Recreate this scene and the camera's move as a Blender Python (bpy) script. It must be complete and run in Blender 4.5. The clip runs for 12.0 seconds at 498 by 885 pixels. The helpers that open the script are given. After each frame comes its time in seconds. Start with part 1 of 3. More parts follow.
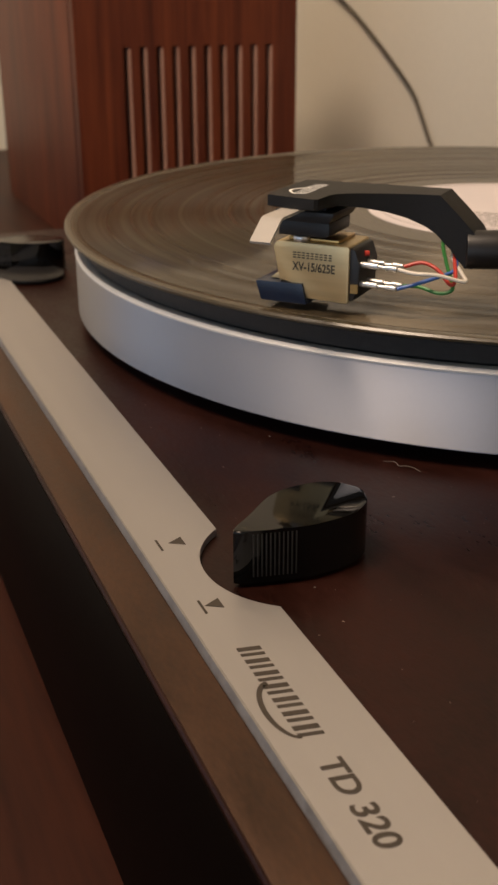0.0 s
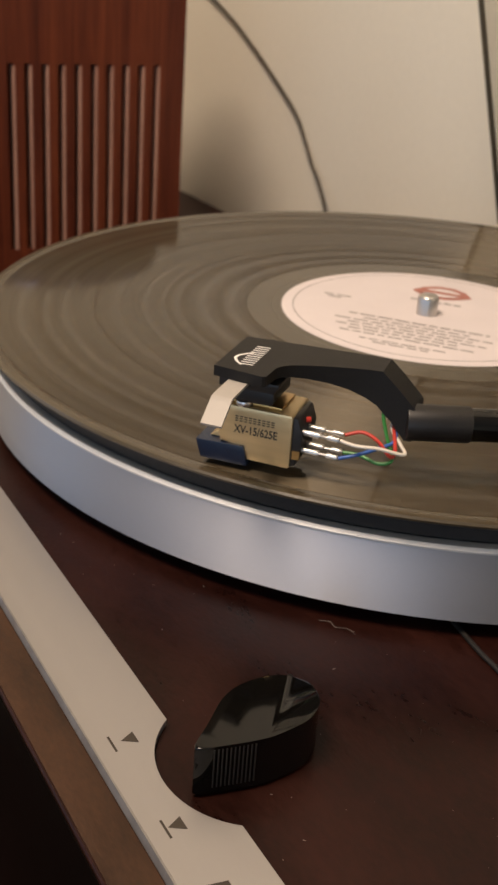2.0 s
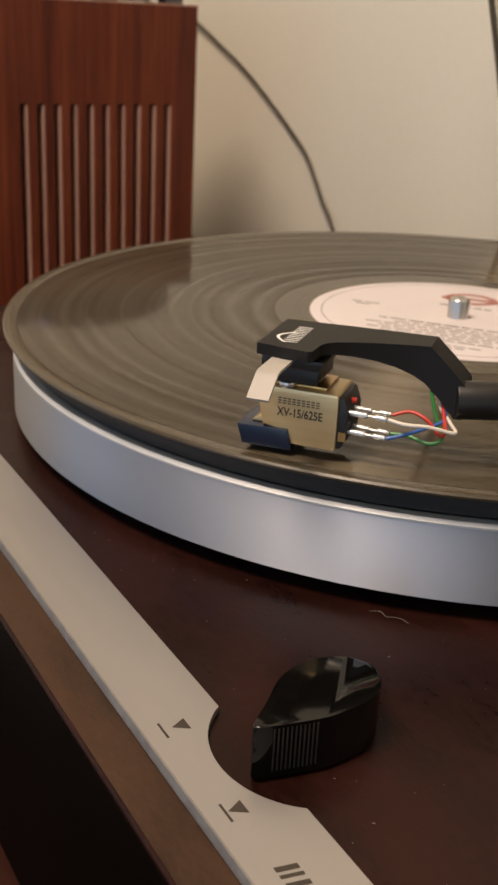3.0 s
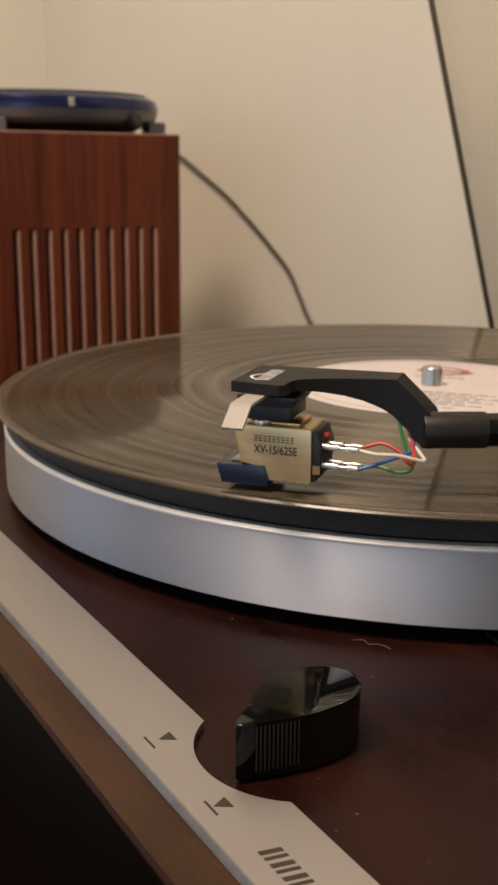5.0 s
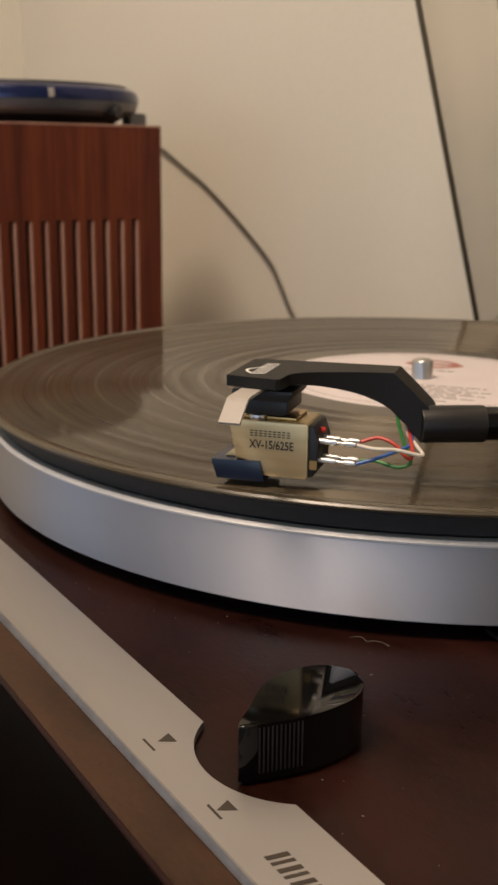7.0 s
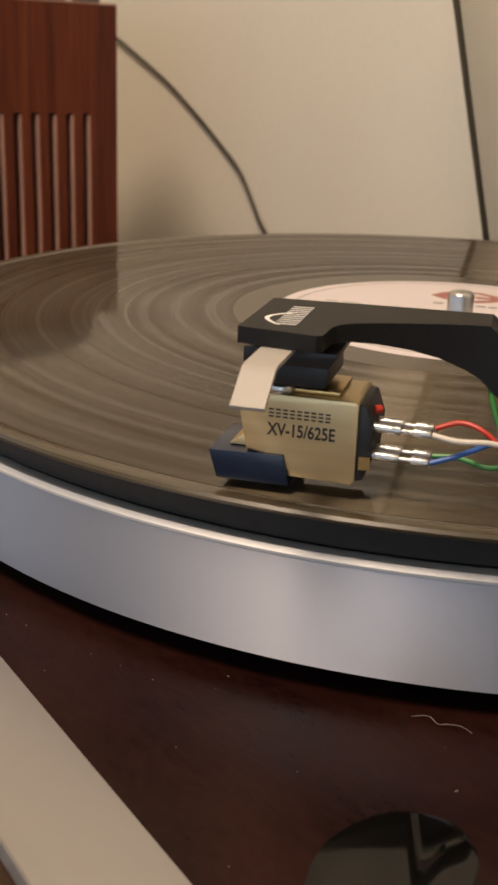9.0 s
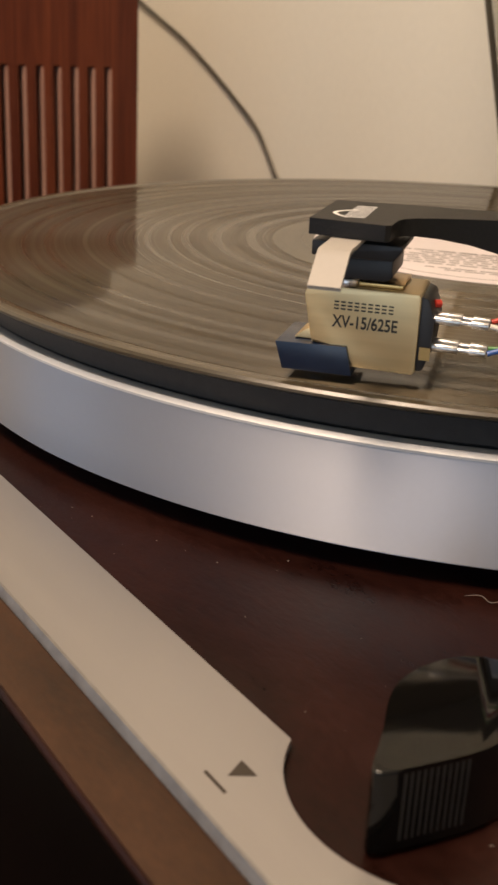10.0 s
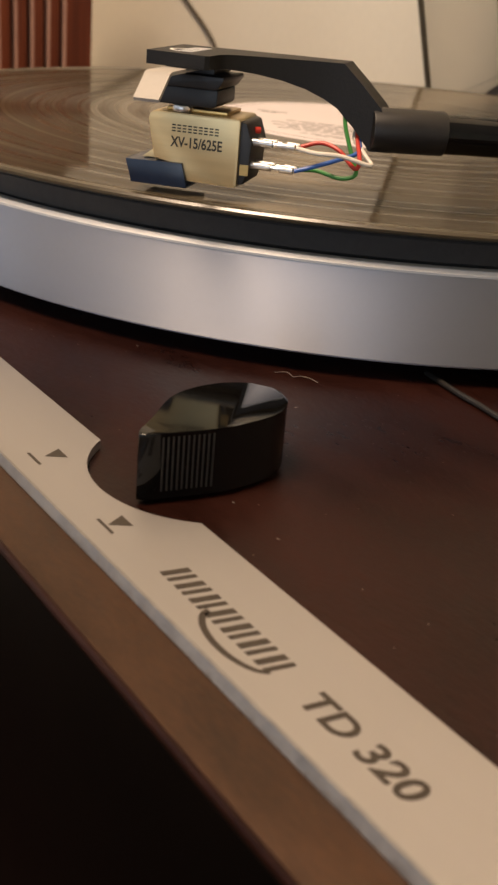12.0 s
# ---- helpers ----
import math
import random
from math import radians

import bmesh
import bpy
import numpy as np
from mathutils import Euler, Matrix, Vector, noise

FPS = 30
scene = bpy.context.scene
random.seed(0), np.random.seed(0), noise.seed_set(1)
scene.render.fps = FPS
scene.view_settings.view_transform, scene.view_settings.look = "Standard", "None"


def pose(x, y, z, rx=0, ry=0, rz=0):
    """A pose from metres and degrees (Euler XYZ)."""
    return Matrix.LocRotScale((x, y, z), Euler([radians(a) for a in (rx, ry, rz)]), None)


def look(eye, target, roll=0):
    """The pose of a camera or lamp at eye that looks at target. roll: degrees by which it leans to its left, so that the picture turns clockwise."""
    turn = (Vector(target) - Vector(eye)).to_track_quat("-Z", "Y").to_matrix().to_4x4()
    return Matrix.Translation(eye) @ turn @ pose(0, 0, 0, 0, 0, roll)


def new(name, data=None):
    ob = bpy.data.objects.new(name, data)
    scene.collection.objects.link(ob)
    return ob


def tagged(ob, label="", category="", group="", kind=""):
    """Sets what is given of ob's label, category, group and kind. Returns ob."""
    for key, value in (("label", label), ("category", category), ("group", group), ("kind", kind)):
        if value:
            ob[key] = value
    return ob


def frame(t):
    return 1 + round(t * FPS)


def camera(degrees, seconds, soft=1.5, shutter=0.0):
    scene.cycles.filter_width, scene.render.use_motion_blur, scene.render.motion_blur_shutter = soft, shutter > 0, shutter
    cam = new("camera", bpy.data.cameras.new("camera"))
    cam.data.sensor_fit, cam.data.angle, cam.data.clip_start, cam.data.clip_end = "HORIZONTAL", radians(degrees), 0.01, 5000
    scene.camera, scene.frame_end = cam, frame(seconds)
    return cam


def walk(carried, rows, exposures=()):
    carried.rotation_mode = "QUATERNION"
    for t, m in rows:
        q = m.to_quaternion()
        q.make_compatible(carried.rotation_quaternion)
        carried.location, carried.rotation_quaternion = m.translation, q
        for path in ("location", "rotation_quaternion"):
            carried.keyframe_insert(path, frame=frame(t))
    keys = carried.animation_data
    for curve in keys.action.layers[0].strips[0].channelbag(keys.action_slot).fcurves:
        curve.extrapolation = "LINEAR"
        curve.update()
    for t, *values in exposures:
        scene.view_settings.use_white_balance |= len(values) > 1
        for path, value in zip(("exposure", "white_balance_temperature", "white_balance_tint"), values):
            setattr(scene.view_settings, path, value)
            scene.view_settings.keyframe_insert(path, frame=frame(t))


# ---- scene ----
# ---- camera and walk (millimetres from the spindle, at the height of the record, and degrees) ----
Z0 = 0.108            # height of the record's face above the cabinet top
ROWS = [
    (0.0, 302.8, -222.0, 68.8, 67.60, -23.03, 0.21),
    (0.5, 294.2, -216.6, 88.5, 65.58, -26.94, -0.88),
    (1.0, 285.8, -214.4, 103.1, 64.39, -27.92, -2.19),
    (1.5, 274.8, -219.7, 100.1, 62.84, -27.14, -3.32),
    (2.0, 277.6, -233.4, 110.7, 60.87, -24.85, -3.81),
    (2.5, 283.8, -238.7, 103.9, 60.58, -23.10, -3.28),
    (3.0, 273.1, -239.7, 91.0, 60.65, -21.65, -2.69),
    (5.0, 291.0, -243.5, 72.9, 59.95, -14.33, -0.50),
    (5.5, 294.1, -243.3, 76.0, 59.52, -14.60, -0.35),
    (6.0, 287.6, -240.4, 74.3, 59.06, -14.52, -0.32),
    (6.5, 276.7, -237.3, 72.3, 59.07, -14.55, -0.26),
    (7.0, 285.3, -245.0, 72.2, 58.72, -14.68, -0.56),
    (9.0, 208.1, -210.3, 61.0, 56.34, -19.16, -2.03),
    (9.5, 207.9, -212.7, 59.2, 56.12, -19.81, -2.31),
    (10.0, 213.3, -225.8, 50.8, 56.55, -20.50, -2.61),
    (10.5, 225.2, -233.2, 48.1, 56.67, -21.05, -2.98),
    (11.0, 235.2, -231.4, 44.1, 56.55, -21.97, -3.57),
    (11.5, 252.4, -227.0, 41.4, 56.19, -22.94, -4.15),
    (12.0, 268.3, -230.5, 41.9, 56.11, -23.89, -4.58),
]
cam = camera(26.0, 12.0, soft=2.5)
cam.data.dof.use_dof, cam.data.dof.focus_distance, cam.data.dof.aperture_fstop = True, 0.200, 70.0
walk(cam, [(t, pose(x / 1000, y / 1000, z / 1000 + Z0, 90 + pitch, roll, yaw)) for t, x, y, z, yaw, pitch, roll in ROWS],
     [(0.0, -0.66, 6500, 14), (1.0, -0.60, 6500, 14), (2.0, -0.46, 6200, 13), (3.0, -0.44, 6150, 12), (5.0, -0.55, 6250, 13), (7.2, -0.66, 6300, 13), (8.8, -0.58, 6450, 13),
      (10.5, -0.30, 6650, 14), (12.0, -0.28, 6900, 15)])

# ---- light: one warm ceiling lamp out of view, and added cool fill lamps ----
world = bpy.data.worlds.new("world")
scene.world = world
world.use_nodes = True
world.node_tree.nodes["Background"].inputs[0].default_value = (0.9, 0.8, 0.65, 1)
world.node_tree.nodes["Background"].inputs[1].default_value = 0.05


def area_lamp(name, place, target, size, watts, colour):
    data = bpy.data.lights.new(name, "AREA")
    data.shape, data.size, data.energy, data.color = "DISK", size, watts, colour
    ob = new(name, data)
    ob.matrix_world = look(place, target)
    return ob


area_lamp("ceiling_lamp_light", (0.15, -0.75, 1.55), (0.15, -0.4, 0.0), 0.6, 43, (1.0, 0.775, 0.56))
# added cool fill: one broad lamp, narrow ones for streaks on the platter rim
for x, w, watts in ((1.72, 5.0, 23), (2.12, 0.07, 5), (2.45, 0.05, 3), (3.02, 0.09, 7), (4.15, 0.12, 10)):
    lamp = area_lamp("cool_fill_light", (x, -2.98, 0.36), (x, 0.0, 0.36), w, watts, (0.68, 0.83, 1.0))
    lamp.data.shape, lamp.data.size_y = "RECTANGLE", 1.4

# added cool fill from the side, brightens the left of the platter rim
lamp = area_lamp("cool_fill_light", (-1.04, -1.9, 0.36), (0.0, -1.9, 0.36), 1.9, 7.5, (0.68, 0.83, 1.0))
lamp.data.shape, lamp.data.size_y = "RECTANGLE", 1.4

# ---- materials ----


def material(name, base, rough=0.5, metal=0.0, grain=None, bump=0.0, spread=0.25, coat=0.0, rough_var=0.0, stretch=(1, 1, 1), aniso=0.0,
             transmission=0.0, spec=0.5, fine=900.0):
    """A surface with grain and larger blotches in its colour, roughness and relief."""
    m = bpy.data.materials.new(name)
    m.use_nodes = True
    nt = m.node_tree
    b = nt.nodes["Principled BSDF"]
    b.inputs["Metallic"].default_value = metal
    b.inputs["Roughness"].default_value = rough
    b.inputs["Coat Weight"].default_value = coat
    b.inputs["Coat Roughness"].default_value = 0.15
    b.inputs["Anisotropic"].default_value = aniso
    b.inputs["Transmission Weight"].default_value = transmission
    b.inputs["Specular IOR Level"].default_value = spec
    co = nt.nodes.new("ShaderNodeTexCoord")
    mp = nt.nodes.new("ShaderNodeMapping")
    mp.inputs["Scale"].default_value = stretch
    nt.links.new(co.outputs["Object"], mp.inputs["Vector"])
    big = nt.nodes.new("ShaderNodeTexNoise")
    big.inputs["Scale"].default_value = grain or 30.0
    big.inputs["Detail"].default_value = 6
    small = nt.nodes.new("ShaderNodeTexNoise")
    small.inputs["Scale"].default_value = fine
    small.inputs["Detail"].default_value = 3
    nt.links.new(mp.outputs[0], big.inputs["Vector"])
    nt.links.new(mp.outputs[0], small.inputs["Vector"])
    add = nt.nodes.new("ShaderNodeMath")
    add.operation = "MULTIPLY_ADD"
    nt.links.new(small.outputs["Fac"], add.inputs[0])
    add.inputs[1].default_value = 0.4
    nt.links.new(big.outputs["Fac"], add.inputs[2])
    ramp = nt.nodes.new("ShaderNodeMapRange")
    ramp.inputs["From Min"].default_value, ramp.inputs["From Max"].default_value = 0.35, 1.05
    ramp.inputs["To Min"].default_value, ramp.inputs["To Max"].default_value = 1 - spread, 1 + spread
    nt.links.new(add.outputs[0], ramp.inputs["Value"])
    mix = nt.nodes.new("ShaderNodeVectorMath")
    mix.operation = "SCALE"
    mix.inputs[0].default_value = base[:3]
    nt.links.new(ramp.outputs[0], mix.inputs["Scale"])
    nt.links.new(mix.outputs[0], b.inputs["Base Color"])
    if rough_var:
        r2 = nt.nodes.new("ShaderNodeMapRange")
        r2.inputs["From Min"].default_value, r2.inputs["From Max"].default_value = 0.4, 1.0
        r2.inputs["To Min"].default_value, r2.inputs["To Max"].default_value = rough - rough_var, rough + rough_var
        nt.links.new(add.outputs[0], r2.inputs["Value"])
        nt.links.new(r2.outputs[0], b.inputs["Roughness"])
    if bump:
        bp = nt.nodes.new("ShaderNodeBump")
        bp.inputs["Strength"].default_value = bump
        bp.inputs["Distance"].default_value = 0.0005
        nt.links.new(add.outputs[0], bp.inputs["Height"])
        nt.links.new(bp.outputs[0], b.inputs["Normal"])
    return m


def radial_material(name, base, rough, metal, aniso, bands, spread, groove):
    """A turned surface: its colour, gloss and relief follow the radius; grooves run round the axis."""
    m = material(name, base, rough, metal, aniso=aniso, spread=0.03 if metal else 0.25)
    nt = m.node_tree
    b = nt.nodes["Principled BSDF"]
    b.inputs["IOR"].default_value = 1.85
    co = nt.nodes.new("ShaderNodeTexCoord")
    sp = nt.nodes.new("ShaderNodeSeparateXYZ")
    nt.links.new(co.outputs["Object"], sp.inputs[0])
    flat = nt.nodes.new("ShaderNodeCombineXYZ")
    nt.links.new(sp.outputs[0], flat.inputs[0])
    nt.links.new(sp.outputs[1], flat.inputs[1])
    ln = nt.nodes.new("ShaderNodeVectorMath")
    ln.operation = "LENGTH"
    nt.links.new(flat.outputs[0], ln.inputs[0])
    ns = nt.nodes.new("ShaderNodeTexNoise")
    ns.noise_dimensions = "1D"
    ns.inputs["Scale"].default_value = bands
    ns.inputs["Detail"].default_value = 8
    ns.inputs["Roughness"].default_value = 0.7
    nt.links.new(ln.outputs["Value"], ns.inputs["W"])
    tg = nt.nodes.new("ShaderNodeTangent")
    tg.direction_type, tg.axis = "RADIAL", "Z"
    nt.links.new(tg.outputs[0], b.inputs["Tangent"])
    b.inputs["Anisotropic Rotation"].default_value = 0.25
    rr = nt.nodes.new("ShaderNodeMapRange")
    rr.inputs["From Min"].default_value, rr.inputs["From Max"].default_value = 0.3, 0.7
    rr.inputs["To Min"].default_value, rr.inputs["To Max"].default_value = rough - spread, rough + spread
    nt.links.new(ns.outputs["Fac"], rr.inputs["Value"])
    nt.links.new(rr.outputs[0], b.inputs["Roughness"])
    if groove:
        wv = nt.nodes.new("ShaderNodeMath")
        wv.operation = "SINE"
        ml = nt.nodes.new("ShaderNodeMath")
        ml.operation = "MULTIPLY"
        ml.inputs[1].default_value = 9000.0
        nt.links.new(ln.outputs["Value"], ml.inputs[0])
        nt.links.new(ml.outputs[0], wv.inputs[0])
        sm = nt.nodes.new("ShaderNodeMath")
        sm.operation = "MULTIPLY_ADD"
        sm.inputs[1].default_value = 0.15
        nt.links.new(wv.outputs[0], sm.inputs[0])
        nt.links.new(ns.outputs["Fac"], sm.inputs[2])
        bp = nt.nodes.new("ShaderNodeBump")
        bp.inputs["Strength"].default_value = groove
        bp.inputs["Distance"].default_value = 0.0003
        nt.links.new(sm.outputs[0], bp.inputs["Height"])
        nt.links.new(bp.outputs[0], b.inputs["Normal"])
    return m


def wood_material(name, dark, light, rough, axis_scale, coat=0.0):
    m = material(name, dark, rough, coat=coat)
    nt = m.node_tree
    b = nt.nodes["Principled BSDF"]
    co = nt.nodes.new("ShaderNodeTexCoord")
    mp = nt.nodes.new("ShaderNodeMapping")
    mp.inputs["Scale"].default_value = axis_scale
    nt.links.new(co.outputs["Object"], mp.inputs["Vector"])
    n1 = nt.nodes.new("ShaderNodeTexNoise")
    n1.inputs["Scale"].default_value, n1.inputs["Detail"].default_value, n1.inputs["Distortion"].default_value = 1.0, 8, 1.2
    nt.links.new(mp.outputs[0], n1.inputs["Vector"])
    n2 = nt.nodes.new("ShaderNodeTexNoise")
    n2.inputs["Scale"].default_value, n2.inputs["Detail"].default_value = 7.0, 4
    nt.links.new(mp.outputs[0], n2.inputs["Vector"])
    ad = nt.nodes.new("ShaderNodeMath")
    ad.operation = "MULTIPLY_ADD"
    ad.inputs[1].default_value = 0.5
    nt.links.new(n2.outputs["Fac"], ad.inputs[0])
    nt.links.new(n1.outputs["Fac"], ad.inputs[2])
    cr = nt.nodes.new("ShaderNodeValToRGB")
    cr.color_ramp.elements[0].position, cr.color_ramp.elements[1].position = 0.52, 0.98
    cr.color_ramp.elements[0].color, cr.color_ramp.elements[1].color = (*dark, 1), (*light, 1)
    nt.links.new(ad.outputs[0], cr.inputs[0])
    nt.links.new(cr.outputs[0], b.inputs["Base Color"])
    bp = nt.nodes.new("ShaderNodeBump")
    bp.inputs["Strength"].default_value, bp.inputs["Distance"].default_value = 0.12, 0.0003
    nt.links.new(ad.outputs[0], bp.inputs["Height"])
    nt.links.new(bp.outputs[0], b.inputs["Normal"])
    return m


PLASTER = material("cream_plaster", (0.76, 0.715, 0.60), 0.85, grain=3.0, bump=0.12, spread=0.06, fine=220)
CEILING = material("white_ceiling_paint", (0.75, 0.72, 0.66), 0.9, grain=3.0, spread=0.04)
FLOORING = wood_material("floor_boards", (0.10, 0.055, 0.03), (0.22, 0.12, 0.06), 0.45, (3, 30, 3))
TABLE = wood_material("red_brown_veneer", (0.018, 0.0042, 0.002), (0.042, 0.0105, 0.0045), 0.5, (6, 60, 60), 0.0)
TABLE.node_tree.nodes["Principled BSDF"].inputs["Specular IOR Level"].default_value = 0.15
SPEAKER_WOOD = wood_material("rosewood_veneer", (0.060, 0.0098, 0.0040), (0.165, 0.038, 0.0125), 0.48, (45, 75, 3), 0.03)
SPEAKER_WOOD.node_tree.nodes["Principled BSDF"].inputs["Specular IOR Level"].default_value = 0.3
SLOT_EDGE = wood_material("pale_edge_wood", (0.34, 0.17, 0.12), (0.46, 0.26, 0.19), 0.6, (60, 60, 6))
DECK = material("dark_mahogany_lacquer", (0.0155, 0.0042, 0.0026), 0.36, grain=24, bump=0.34, spread=0.85, rough_var=0.14, stretch=(1, 2.2, 1), fine=420, spec=0.19)
FRONT_BAND = material("brown_lacquered_band", (0.038, 0.0168, 0.0075), 0.4, grain=30, bump=0.32, spread=0.8, rough_var=0.1, stretch=(1, 3, 1), fine=500, spec=0.3)
FASCIA = material("near_black_satin", (0.002, 0.0014, 0.0011), 0.4, grain=40, bump=0.05, spread=0.25, spec=0.03)
ALU_STRIP = material("champagne_anodised_aluminium", (0.44, 0.42, 0.41), 0.45, 0.8, grain=5, spread=0.05, stretch=(0.4, 30, 30), bump=0.03, rough_var=0.05)
ALU_EDGE = material("bare_aluminium_edge", (0.34, 0.325, 0.31), 0.42, 0.8, grain=300, spread=0.2, bump=0.25, rough_var=0.1)
ALU_RIM = radial_material("turned_aluminium", (0.52, 0.54, 0.60), 0.56, 1.0, 0.87, 900.0, 0.02, 0.0)
ALU_LIP = material("polished_aluminium_lip", (0.74, 0.74, 0.74), 0.5, 0.45, grain=80, spread=0.08)
LINT = material("grey_lint", (0.22, 0.19, 0.17), 0.9, grain=400, spread=0.3)
PUCK = material("matt_grey_aluminium", (0.56, 0.54, 0.52), 0.5, 0.35, grain=200, spread=0.06, bump=0.05)
# paler than the gloss black knob, standing in for glints on its ribs
RIB = material("lightened_black_ribs", (0.017, 0.0155, 0.014), 0.42, grain=300, spread=0.3)
RUBBER = material("black_rubber", (0.021, 0.020, 0.020), 0.55, grain=600, spread=0.3, bump=0.2)
VINYL = radial_material("grooved_vinyl", (0.026, 0.0165, 0.006), 0.52, 0.0, 1.0, 200.0, 0.14, 0.0)
VINYL.node_tree.nodes["Principled BSDF"].inputs["IOR"].default_value = 1.55
VINYL.node_tree.nodes["Principled BSDF"].inputs["Coat Weight"].default_value = 0.85
VINYL.node_tree.nodes["Principled BSDF"].inputs["Coat Roughness"].default_value = 0.05
VINYL.node_tree.nodes["Principled BSDF"].inputs["Specular Tint"].default_value = (1.0, 0.86, 0.62, 1)
for nd in VINYL.node_tree.nodes:
    if nd.bl_idname == "ShaderNodeTexNoise" and nd.noise_dimensions == "1D":
        gloss = VINYL.node_tree.nodes.new("ShaderNodeMapRange")
        gloss.inputs["From Min"].default_value, gloss.inputs["From Max"].default_value = 0.36, 0.62
        gloss.inputs["To Min"].default_value, gloss.inputs["To Max"].default_value = 0.25, 0.9
        VINYL.node_tree.links.new(nd.outputs["Fac"], gloss.inputs["Value"])
        VINYL.node_tree.links.new(gloss.outputs[0], VINYL.node_tree.nodes["Principled BSDF"].inputs["Coat Weight"])
VINYL_SMOOTH = radial_material("smooth_vinyl", (0.050, 0.037, 0.018), 0.25, 0.0, 0.3, 90.0, 0.05, 0.0)
PAPER = material("cream_paper_label", (0.63, 0.575, 0.575), 0.7, grain=60, spread=0.05, bump=0.05)
PRINT = material("grey_brown_print", (0.24, 0.225, 0.22), 0.7, grain=300, spread=0.2)
PRINT_RED = material("dusty_red_print", (0.34, 0.14, 0.11), 0.7, grain=300, spread=0.2)
STEEL = material("polished_steel", (0.62, 0.60, 0.58), 0.30, 1.0, grain=120, spread=0.08)
TIN = material("tinned_clip", (0.66, 0.65, 0.63), 0.34, 1.0, grain=900, spread=0.15, bump=0.2)
ARM_BLACK = material("crinkle_black_paint", (0.0075, 0.0066, 0.0058), 0.52, grain=1800, spread=0.3, bump=0.14, fine=4500, spec=0.32)
GLOSS_BLACK = material("gloss_black_plastic", (0.003, 0.0027, 0.0024), 0.06, grain=120, spread=0.2, bump=0.01, rough_var=0.02, spec=0.36)
BLACK_PLASTIC = material("black_plastic", (0.008, 0.007, 0.007), 0.44, grain=300, spread=0.25, bump=0.08)
GOLD = material("brushed_gold_plate", (0.68, 0.52, 0.28), 0.36, 0.75, grain=6, spread=0.10, stretch=(4, 4, 120), bump=0.05, rough_var=0.06)
BRASS = material("brass_tab", (0.55, 0.36, 0.14), 0.3, 1.0, grain=200, spread=0.15)
BLUE_PLASTIC = material("dark_blue_plastic", (0.006, 0.014, 0.036), 0.25, grain=200, spread=0.2, bump=0.04)
GREY_METAL = material("satin_grey_metal", (0.42, 0.39, 0.35), 0.62, 0.15, grain=60, spread=0.06)
INK = material("dark_brown_ink", (0.035, 0.026, 0.018), 0.6, grain=300, spread=0.2)
WHITE_INK = material("white_ink", (0.86, 0.84, 0.80), 0.6, grain=300, spread=0.1)
ACRYLIC = material("clear_acrylic", (0.93, 0.93, 0.90), 0.03, spread=0.01, transmission=1.0)
SMOKY = material("lightly_smoked_acrylic", (0.90, 0.88, 0.83), 0.02, spread=0.01, transmission=1.0)
DARK_EDGE = material("dark_acrylic_edge", (0.11, 0.09, 0.058), 0.4, grain=60, spread=0.2)
WALL_CABLE = material("brown_black_cable", (0.045, 0.036, 0.024), 0.45, grain=300, spread=0.2)
CABLE = material("black_cable", (0.014, 0.012, 0.010), 0.45, grain=300, spread=0.2)
DISC_BLUE = material("dark_blue_gloss_shell", (0.010, 0.016, 0.07), 0.2, 0.3, grain=20, spread=0.3)
DISC_GREY = material("grey_shell", (0.12, 0.115, 0.115), 0.4, 0.2, grain=60, spread=0.08)
WIRES = {n: material(n + "_insulation", c, 0.4, grain=500, spread=0.12) for n, c in
         (("red", (0.50, 0.035, 0.020)), ("white", (0.70, 0.64, 0.55)), ("blue", (0.025, 0.10, 0.36)), ("green", (0.035, 0.20, 0.035)))}

# ---- mesh tools: all sizes in millimetres, z from the record's face ----


def mm(x, y, z):
    return Vector((x / 1000, y / 1000, z / 1000 + Z0))


def part(name, bm, mat, parent=None, label="", smooth=35):
    me = bpy.data.meshes.new(name)
    bmesh.ops.recalc_face_normals(bm, faces=bm.faces)
    if smooth:
        for f in bm.faces:
            f.smooth = True
        for e in bm.edges:
            e.smooth = len(e.link_faces) == 2 and e.calc_face_angle(0) < radians(smooth)
    bm.to_mesh(me)
    bm.free()
    me.materials.append(mat)
    ob = new(name, me)
    if parent is not None:
        ob.parent = parent
    if label:
        tagged(ob, label)
    return ob


def thing(name, label, category, group="", kind=""):
    return tagged(new(name), label, category, group, kind)


def block(x0, x1, y0, y1, z0, z1, bevel=0.0, segments=2):
    bm = bmesh.new()
    bmesh.ops.create_cube(bm, size=1, matrix=Matrix.LocRotScale(mm((x0 + x1) / 2, (y0 + y1) / 2, (z0 + z1) / 2), None,
                                                               Vector((x1 - x0, y1 - y0, z1 - z0)) / 1000))
    if bevel:
        bmesh.ops.bevel(bm, geom=bm.edges[:], offset=bevel / 1000, segments=segments, affect="EDGES", profile=0.6)
    return bm


def prism(outline, z0, z1, bevel=0.0, segments=2):
    """An outline in plan, from z0 up to z1."""
    bm = bmesh.new()
    low = [bm.verts.new(mm(x, y, z0)) for x, y in outline]
    top = [bm.verts.new(mm(x, y, z1)) for x, y in outline]
    n = len(outline)
    bm.faces.new(low[::-1])
    roof = bm.faces.new(top)
    for i in range(n):
        bm.faces.new((low[i], low[(i + 1) % n], top[(i + 1) % n], top[i]))
    if bevel:
        bmesh.ops.bevel(bm, geom=list(roof.edges), offset=bevel / 1000, segments=segments, affect="EDGES", profile=0.6)
    return bm


